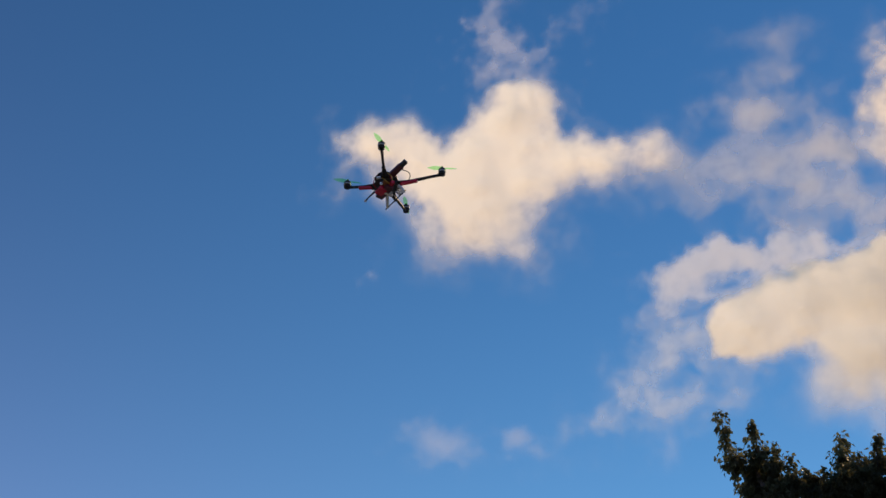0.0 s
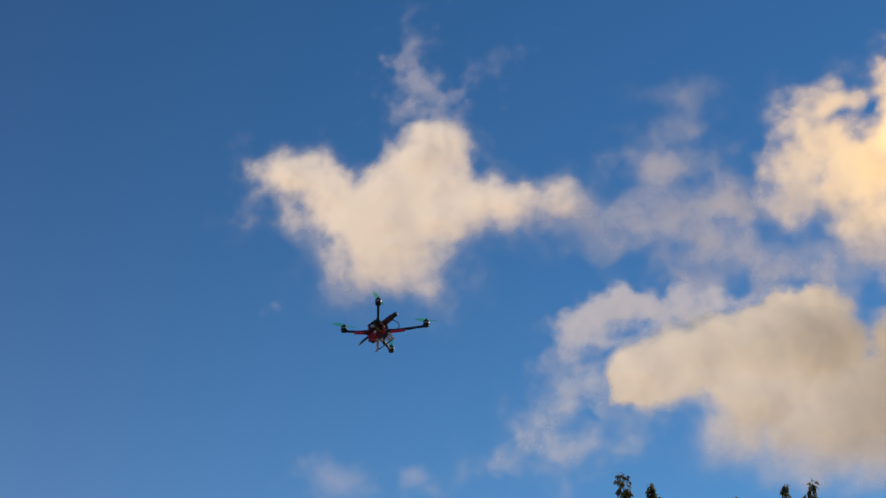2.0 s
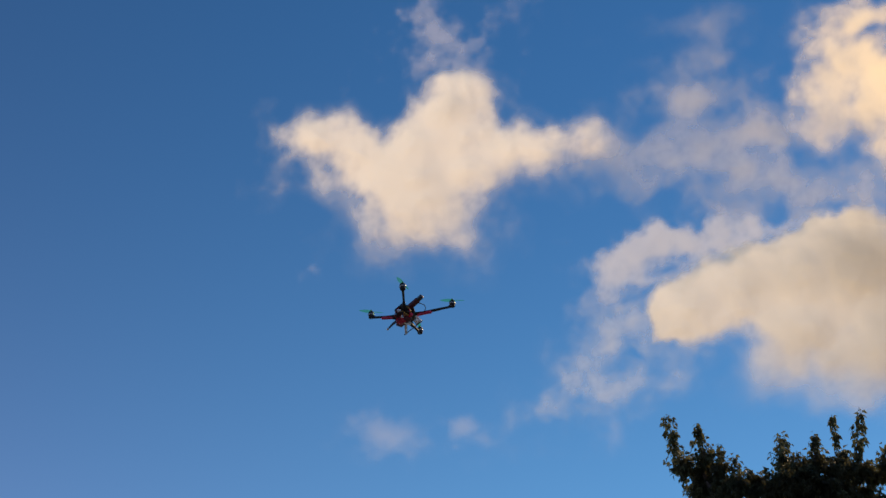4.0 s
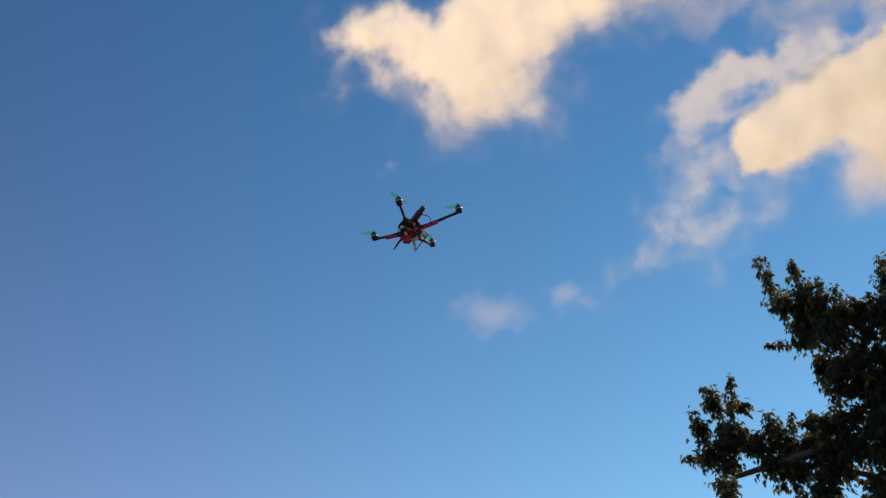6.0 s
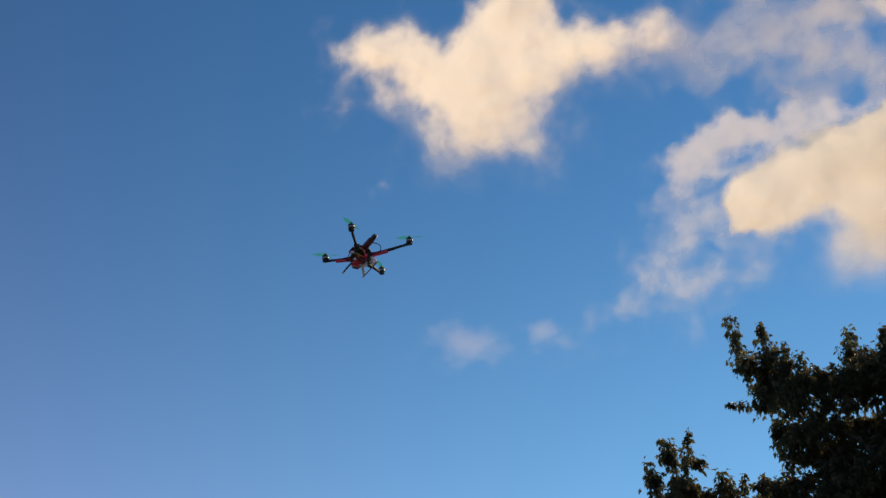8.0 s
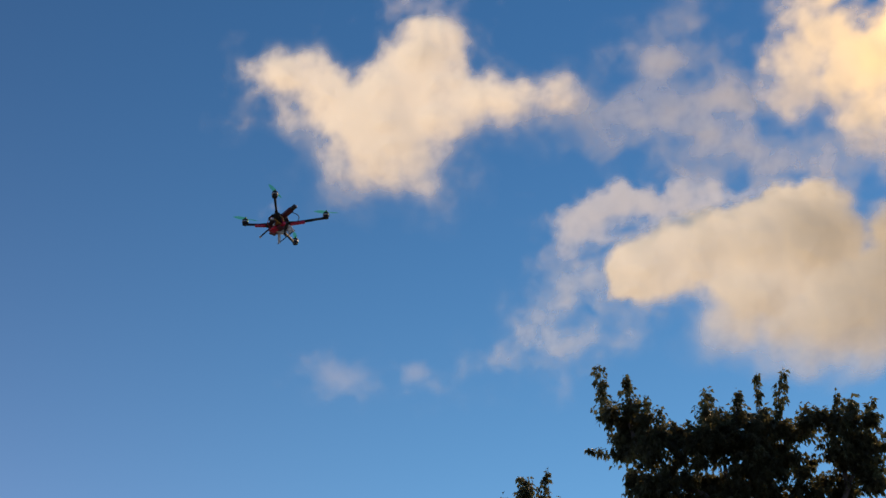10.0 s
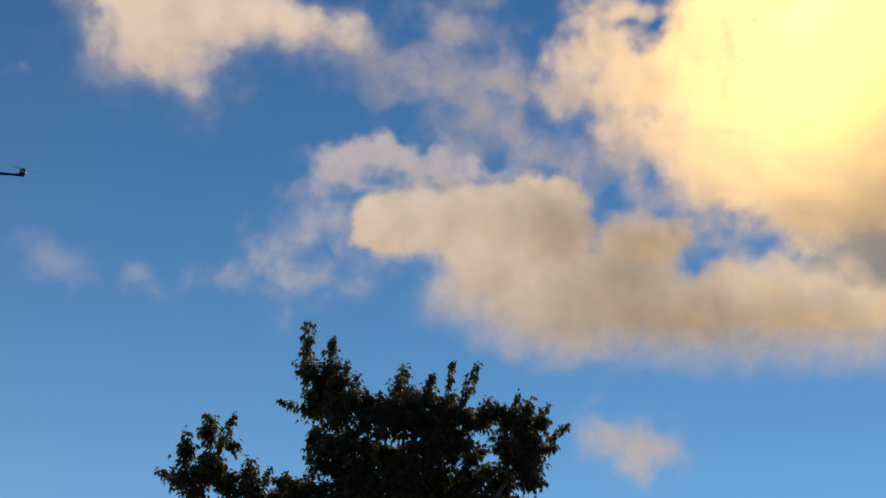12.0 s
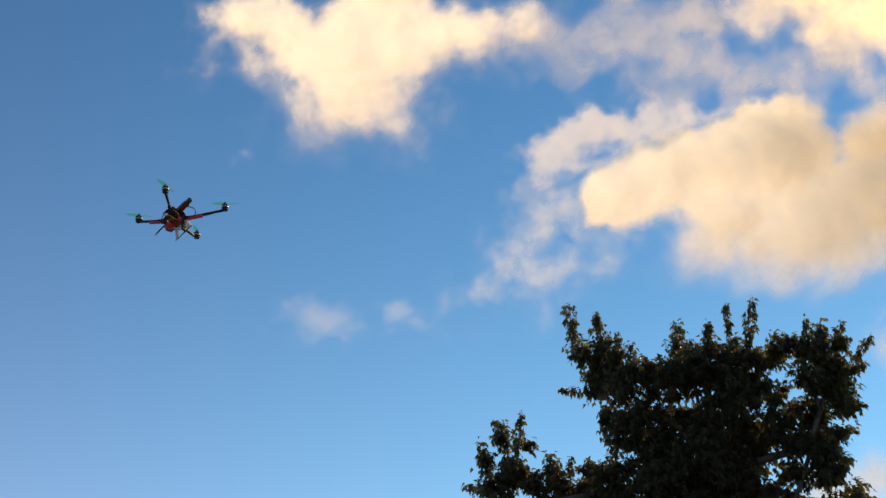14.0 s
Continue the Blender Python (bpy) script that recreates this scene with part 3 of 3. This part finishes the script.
# limbs, each a bent line (side, height) through the clumps it carries
BOUGH_LINES = [
    [(-0.13, 5.33), (-0.93, 6.23), (-1.81, 6.73), (-2.52, 7.05), (-3.29, 7.5)],
    [(0.09, 5.5), (1.06, 5.97), (1.56, 6.62), (2.04, 7.51), (2.56, 8.56)],
    [(0.22, 7.12), (-0.19, 8.04), (-1.0, 8.5), (-1.24, 9.35)],
    [(0.27, 7.54), (0.22, 8.32), (0.25, 8.89)],
    [(0.3, 7.32), (0.78, 8.13), (1.04, 8.78)],
    [(1.9, 7.32), (2.23, 7.93), (2.2, 8.84)],
    [(-1.26, 9.12), (-1.38, 9.61), (-1.4, 9.79)],
    [(-2.52, 7.05), (-3.47, 7.07), (-3.64, 6.88)]]
clumps = [(s, rng.uniform(-0.3, 0.3), z, r) for s, z, r in CLUMPS_HIGH + CLUMPS_SIDE + CLUMPS_LOW]
for route in BOUGH_LINES:
    line = [in_tree(s, 0.1 * math.sin(3 * s), z) for s, z in route]
    near = min(trunk_line, key=lambda p: (p - line[0]).length)
    line = [near] + [a.lerp(b, k / 4) for a, b in zip(line, line[1:]) for k in range(4)] + [line[-1]]
    bm = bmesh.new()
    tube(bm, line, [0.06 * (1 - i / len(line)) + 0.014 for i in range(len(line))], 8)
    tree_part("limb", bm, BARK)

for s0, z0, s1, z1, half in SHOOTS_HIGH + SHOOTS_LOW:
    half, z1 = half + 0.035, z1 + 0.11
    depth = rng.uniform(-0.3, 0.3)
    foot, tip = in_tree(s0, depth, z0), in_tree(s1, depth + rng.uniform(-0.2, 0.2), z1)
    home = min((in_tree(*c[:3]) for c in clumps), key=lambda e: (e - foot).length)
    line = bend(home, foot, (0, 0, -0.05), 4)[:-1] + bend(foot, tip, any_way(rng) * 0.03, 6)
    twig = bmesh.new()
    tube(twig, line, [0.014 - 0.001 * i for i in range(len(line))], 5)
    shoot = tree_part("shoot", twig, BARK, "thin leafy shoot")
    verts, faces = [], []
    long = (tip - foot).length
    for k in range(int(430 * (long + half) * (half + 0.035) * 2)):
        f = rng.random() ** 0.85
        at = foot.lerp(tip, f) + (tip - foot).normalized() * rng.uniform(-0.1, 0.02)
        out = any_way(rng)
        # the leaves sit in tufts along the shoot
        wide = max(half - 0.03, 0.03) * (0.75 + 0.4 * math.sin(f * 9 + s0 * 7)) * (1.25 - 0.6 * f ** 2)
        at = at + out * wide * rng.random() ** 0.6
        way = out * 0.75 + Vector((0, 0, -0.8)) + any_way(rng) * 0.4
        face, size = Vector((0, 0, 1)) + any_way(rng) * 0.7, rng.uniform(0.08, 0.125)
        if f > 0.75 and k % 3 == 0 and singles < 290:
            lone_leaf(at, way, face, size, shoot)
            singles += 1
        else:
            leaf(verts, faces, at, way, face, size)
    foliage("leaves", verts, faces, shoot, "dark green drooping leaves")
for side, depth, z, r in clumps:
    verts, faces = [], []
    heart = in_tree(side, depth, z) + Vector((0, 0, 0.04))
    for k in range(int(330 * r ** 2 + 3)):
        middle = heart + any_way(rng) * (r - 0.05) * rng.random() ** 0.45
        for j in range(24):
            out = any_way(rng)
            at = middle + out * abs(rng.gauss(0, 0.075))
            leaf(verts, faces, at, out * 0.6 + Vector((0, 0, -0.8)) + any_way(rng) * 0.5, Vector((0, 0, 1)) + any_way(rng) * 0.7,
                 rng.uniform(0.08, 0.12))
    # sprigs that stand out of the clump and hang over at their ends
    for k in range(int(150 * r ** 1.6 + 5)):
        out = any_way(rng)
        root, reach = heart + out * r * rng.uniform(0.75, 0.95), rng.uniform(0.07, 0.2)
        for j in range(rng.randint(5, 11)):
            f = rng.random()
            at = root + (out + Vector((0, 0, 0.25 - 0.6 * f))) * reach * f + any_way(rng) * 0.02
            leaf(verts, faces, at, out * 0.7 + Vector((0, 0, -0.7)) + any_way(rng) * 0.6, Vector((0, 0, 1)) + any_way(rng) * 0.7,
                 rng.uniform(0.07, 0.125))
    foliage("leaf_clump", verts, faces, tree, "dense clump of dark green leaves")


# ---- quadcopter ----
drone = tagged(new("quadcopter"), "four-armed black and red hobby drone with green propellers, hovering", "drone")
drone.matrix_world = pose(-0.391, 3.381, 4.047, 1.22, -0.03, -11.33)
ARM = 0.18
# the plates hang a little lower than the motors, off the middle of the cross
BODY_AT = Vector((-0.03, 0, -0.016))
AROUND = {"left": 180, "right": 0, "near": 270, "far": 90}

bm = bmesh.new()
bmesh.ops.create_cone(bm, cap_ends=True, segments=8, radius1=0.05, radius2=0.05, depth=0.002, matrix=pose(0, 0, -0.012, 0, 0, 22.5))
part("bottom_plate", bm, CARBON, drone, smooth=False, by=BODY_AT)
bm = bmesh.new()
bmesh.ops.create_cone(bm, cap_ends=True, segments=8, radius1=0.046, radius2=0.046, depth=0.002, matrix=pose(0, 0, 0.022, 0, 0, 22.5))
part("top_plate", bm, CARBON, drone, smooth=False, by=BODY_AT)
for a in range(45, 360, 90):
    bm = bmesh.new()
    c = pose(0, 0, 0, 0, 0, a) @ Vector((0.036, 0, 0))
    rod(bm, (c.x, c.y, -0.011), (c.x, c.y, 0.021), 0.003)
    part("standoff", bm, RED, drone, by=BODY_AT)


def arm(angle, shrink, wrap, blade):
    """A slim arm from the hub up to its motor, with its speed controller and two-bladed propeller."""
    turn = pose(0, 0, 0, 0, 0, angle)
    root, end = BODY_AT + Vector((0, 0, -0.006)), turn @ Vector((ARM, 0, -0.006))
    long = (end - root).length
    side = Vector((0, 0, 1)).cross(end - root).normalized()
    ahead = (end - root).normalized()
    rise = Matrix.Translation(root) @ Matrix((ahead, side, ahead.cross(side))).transposed().to_4x4()
    bm = bmesh.new()
    box(bm, (long - 0.022, 0.0092, 0.008), rise @ pose((long + 0.022) / 2, 0, 0), 0.002)
    for s in (-1, 1):
        rod(bm, rise @ Vector((0.03, 0.013 * s, 0)), rise @ Vector((0.085, 0.005 * s, 0)), 0.003, 0.002, 8)
    box(bm, (0.03, 0.03, 0.004), rise @ pose(0.042, 0, -0.004), 0.001)
    bmesh.ops.create_cone(bm, cap_ends=True, segments=20, radius1=0.0115, radius2=0.0115, depth=0.005, matrix=turn @ pose(ARM, 0, -0.004))
    piece = part("arm", bm, BLACK, drone, "slim black arm")
    bm = bmesh.new()
    box(bm, (wrap, 0.0135, 0.0095), rise @ pose(0.052 + wrap / 2, 0, -0.006), 0.003)
    part("speed_controller", bm, shrink, piece, "shrink-wrapped speed controller")
    bm = bmesh.new()
    tube(bm, bend(rise @ Vector((0.11, 0.003, -0.003)), turn @ Vector((ARM - 0.012, 0.002, 0.002)), (0, 0, -0.006), 6), [0.0022] * 7, 6)
    part("motor_wire", bm, CABLE, piece)
    bm = bmesh.new()
    for r, z, h in ((0.0118, 0.003, 0.008), (0.0136, 0.012, 0.011), (0.0105, 0.0195, 0.004)):
        bmesh.ops.create_cone(bm, cap_ends=True, segments=22, radius1=r, radius2=r * 0.96, depth=h, matrix=turn @ pose(ARM, 0, z))
    motor = part("motor", bm, BLACK, drone, "black brushless motor")
    bm = bmesh.new()
    bmesh.ops.create_cone(bm, cap_ends=True, segments=22, radius1=0.0139, radius2=0.0139, depth=0.0045, matrix=turn @ pose(ARM, 0, 0.0075))
    part("motor_ring", bm, RING, motor)
    bm = bmesh.new()
    bmesh.ops.create_cone(bm, cap_ends=True, segments=16, radius1=0.006, radius2=0.0035, depth=0.009, matrix=turn @ pose(ARM, 0, 0.028))
    centre = bm
    bm = bmesh.new()
    hub = turn @ Vector((ARM, 0, 0.025))
    for half in (0, 180):
        spin = Matrix.Translation(hub) @ pose(0, 0, 0, 0, 0, blade + half)
        rows = []
        for k in range(9):
            f = k / 8
            r = 0.004 + 0.05 * f
            chord = 0.006 + 0.013 * math.sin(math.pi * min(1, f * 0.86 + 0.12)) ** 0.8 - 0.006 * f
            pitch = radians(28 - 18 * f)
            ring = []
            for s, lift in ((-0.5, 0.0), (-0.1, 0.0011), (0.5, 0.0), (0.0, -0.0006)):
                y, z = chord * s, lift
                ring.append(bm.verts.new(spin @ Vector((r, y * math.cos(pitch) - z * math.sin(pitch), y * math.sin(pitch) + z * math.cos(pitch)))))
            rows.append(ring)
        for p, q in zip(rows, rows[1:]):
            for k in range(4):
                bm.faces.new((p[k], p[(k + 1) % 4], q[(k + 1) % 4], q[k]))
        bm.faces.new(rows[-1])
    propeller = part("propeller", bm, PROP, drone, "clear green plastic two-bladed propeller")
    part("hub", centre, HUB, propeller, "bright green hub")


arm(AROUND["left"], RED, 0.052, 25)
arm(AROUND["right"], RED, 0.066, 15)
arm(AROUND["near"], BLACK, 0.05, 75)
arm(AROUND["far"], BLACK, 0.045, 95)

# electronics between and above the plates
bm = bmesh.new()
box(bm, (0.05, 0.05, 0.012), pose(0, 0, 0.031, 0, 0, 20), 0.002)
part("flight_controller", bm, BLACK, drone, by=BODY_AT)
bm = bmesh.new()
box(bm, (0.046, 0.046, 0.0016), pose(0.004, -0.012, -0.0165, 0, 0, 35), 0.0004)
for k in range(9):
    box(bm, (0.008, 0.005, 0.003), pose(0.004 + 0.012 * (k % 3 - 1), -0.012 + 0.012 * (k // 3 - 1), -0.0185, 0, 0, 35))
part("power_board", bm, BOARD, drone, "orange-brown power distribution board", smooth=False, by=BODY_AT)
bm = bmesh.new()
box(bm, (0.03, 0.078, 0.018), pose(-0.008, 0.012, -0.023, 0, 0, 48), 0.004)
battery = part("battery", bm, WRAP, drone, "dark red battery under the body", by=BODY_AT)
bm = bmesh.new()
box(bm, (0.0315, 0.042, 0.0195), pose(-0.018, 0.003, -0.023, 0, 0, 48), 0.004)
part("battery_label", bm, RED, battery, "bright red wrap", by=BODY_AT)
bm = bmesh.new()
box(bm, (0.033, 0.009, 0.021), pose(0.004, 0.023, -0.023, 0, 0, 48), 0.001)
part("strap", bm, WHITE, battery, by=BODY_AT)

bm = bmesh.new()
bmesh.ops.create_uvsphere(bm, u_segments=20, v_segments=10, radius=0.0135, matrix=pose(-0.004, -0.012, 0.04) @ Matrix.Diagonal((1, 1, 0.8, 1)))
rod(bm, (-0.004, -0.012, 0.02), (-0.004, -0.012, 0.038), 0.004)
part("antenna_dome", bm, BLACK, drone, "black antenna dome on top", by=BODY_AT)

# slanting receiver with its end block, reaching out between two arms
lean = look((0.005, -0.012, 0.012), (0.088, -0.064, 0.04))
bm = bmesh.new()
box(bm, (0.024, 0.014, 0.086), lean @ pose(0, 0, -0.037), 0.003)
holder = part("receiver", bm, WRAP, drone, "dark red receiver on a slanting mount", by=BODY_AT)
bm = bmesh.new()
box(bm, (0.017, 0.013, 0.03), lean @ pose(0, 0, -0.09), 0.002)
part("receiver_cap", bm, CARBON, holder, "dark grey metal end block", by=BODY_AT)
bm = bmesh.new()
tube(bm, bend((0.055, -0.042, 0.03), (0.075, 0.002, -0.01), (0.03, -0.004, 0.004), 12), [0.0018] * 13, 6)
part("cable_loop", bm, CABLE, drone, by=BODY_AT)
for a, b, sag, mat in (((-0.01, -0.045, 0.0), (0.02, -0.02, -0.02), (0.004, -0.012, -0.008), CABLE_GOLD),
                       ((-0.03, -0.04, 0.0), (-0.02, 0.0, -0.03), (-0.012, -0.01, -0.006), CABLE_RED),
                       ((0.01, -0.055, 0.012), (0.03, -0.02, -0.016), (0.012, -0.01, -0.004), CABLE_GOLD),
                       ((0.03, 0.03, -0.012), (0.055, 0.02, -0.02), (0.01, 0.01, -0.012), CABLE)):
    bm = bmesh.new()
    tube(bm, bend(a, b, sag, 10), [0.0017] * 11, 6)
    part("wire", bm, mat, drone, by=BODY_AT)

bm = bmesh.new()
box(bm, (0.024, 0.009, 0.009), pose(-0.012, -0.044, -0.004, 0, 0, 12), 0.0015)
part("connector", bm, WHITE, drone, "white plug on the wiring", by=BODY_AT)
bm = bmesh.new()
box(bm, (0.014, 0.02, 0.012), pose(0.03, -0.024, -0.02, 0, 0, 35), 0.002)
part("voltage_regulator", bm, RED, drone, by=BODY_AT)

# landing gear: legs and two skid bars
for foot, top, mat in (((-0.012, 0.076, -0.046), (-0.006, 0.04, -0.012), WHITE), ((0.068, 0.004, -0.042), (0.046, 0.004, -0.012), WHITE),
                       ((-0.082, 0.022, -0.046), (-0.04, 0.015, -0.012), BLACK), ((0.0, -0.06, -0.046), (0.0, -0.04, -0.012), BLACK)):
    bm = bmesh.new()
    tube(bm, bend(top, foot, (0, 0, 0.003), 6), [(0.007 if mat is WHITE else 0.0036) - 0.0002 * k for k in range(7)], 10)
    leg = part("leg", bm, mat, drone, by=BODY_AT)
    bm = bmesh.new()
    bmesh.ops.create_uvsphere(bm, u_segments=12, v_segments=8, radius=0.0055, matrix=Matrix.Translation(foot))
    part("foot", bm, WHITE, leg, by=BODY_AT)
for k in range(3):
    bm = bmesh.new()
    tube(bm, bend((0.03 + 0.008 * k, 0.03 - 0.012 * k, -0.014), (0.045 + 0.006 * k, 0.026 - 0.01 * k, -0.042), (0.004, 0.004, 0), 6), [0.0034] * 7, 8)
    part("leg_brace", bm, WHITE, drone, "white curved brace", by=BODY_AT)
for a, b in (((-0.022, 0.086, -0.047), (0.076, -0.004, -0.044)), ((-0.086, 0.026, -0.048), (0.006, -0.066, -0.048))):
    bm = bmesh.new()
    rod(bm, a, b, 0.0021)
    part("skid", bm, CABLE, drone, "thin black skid bar", by=BODY_AT)
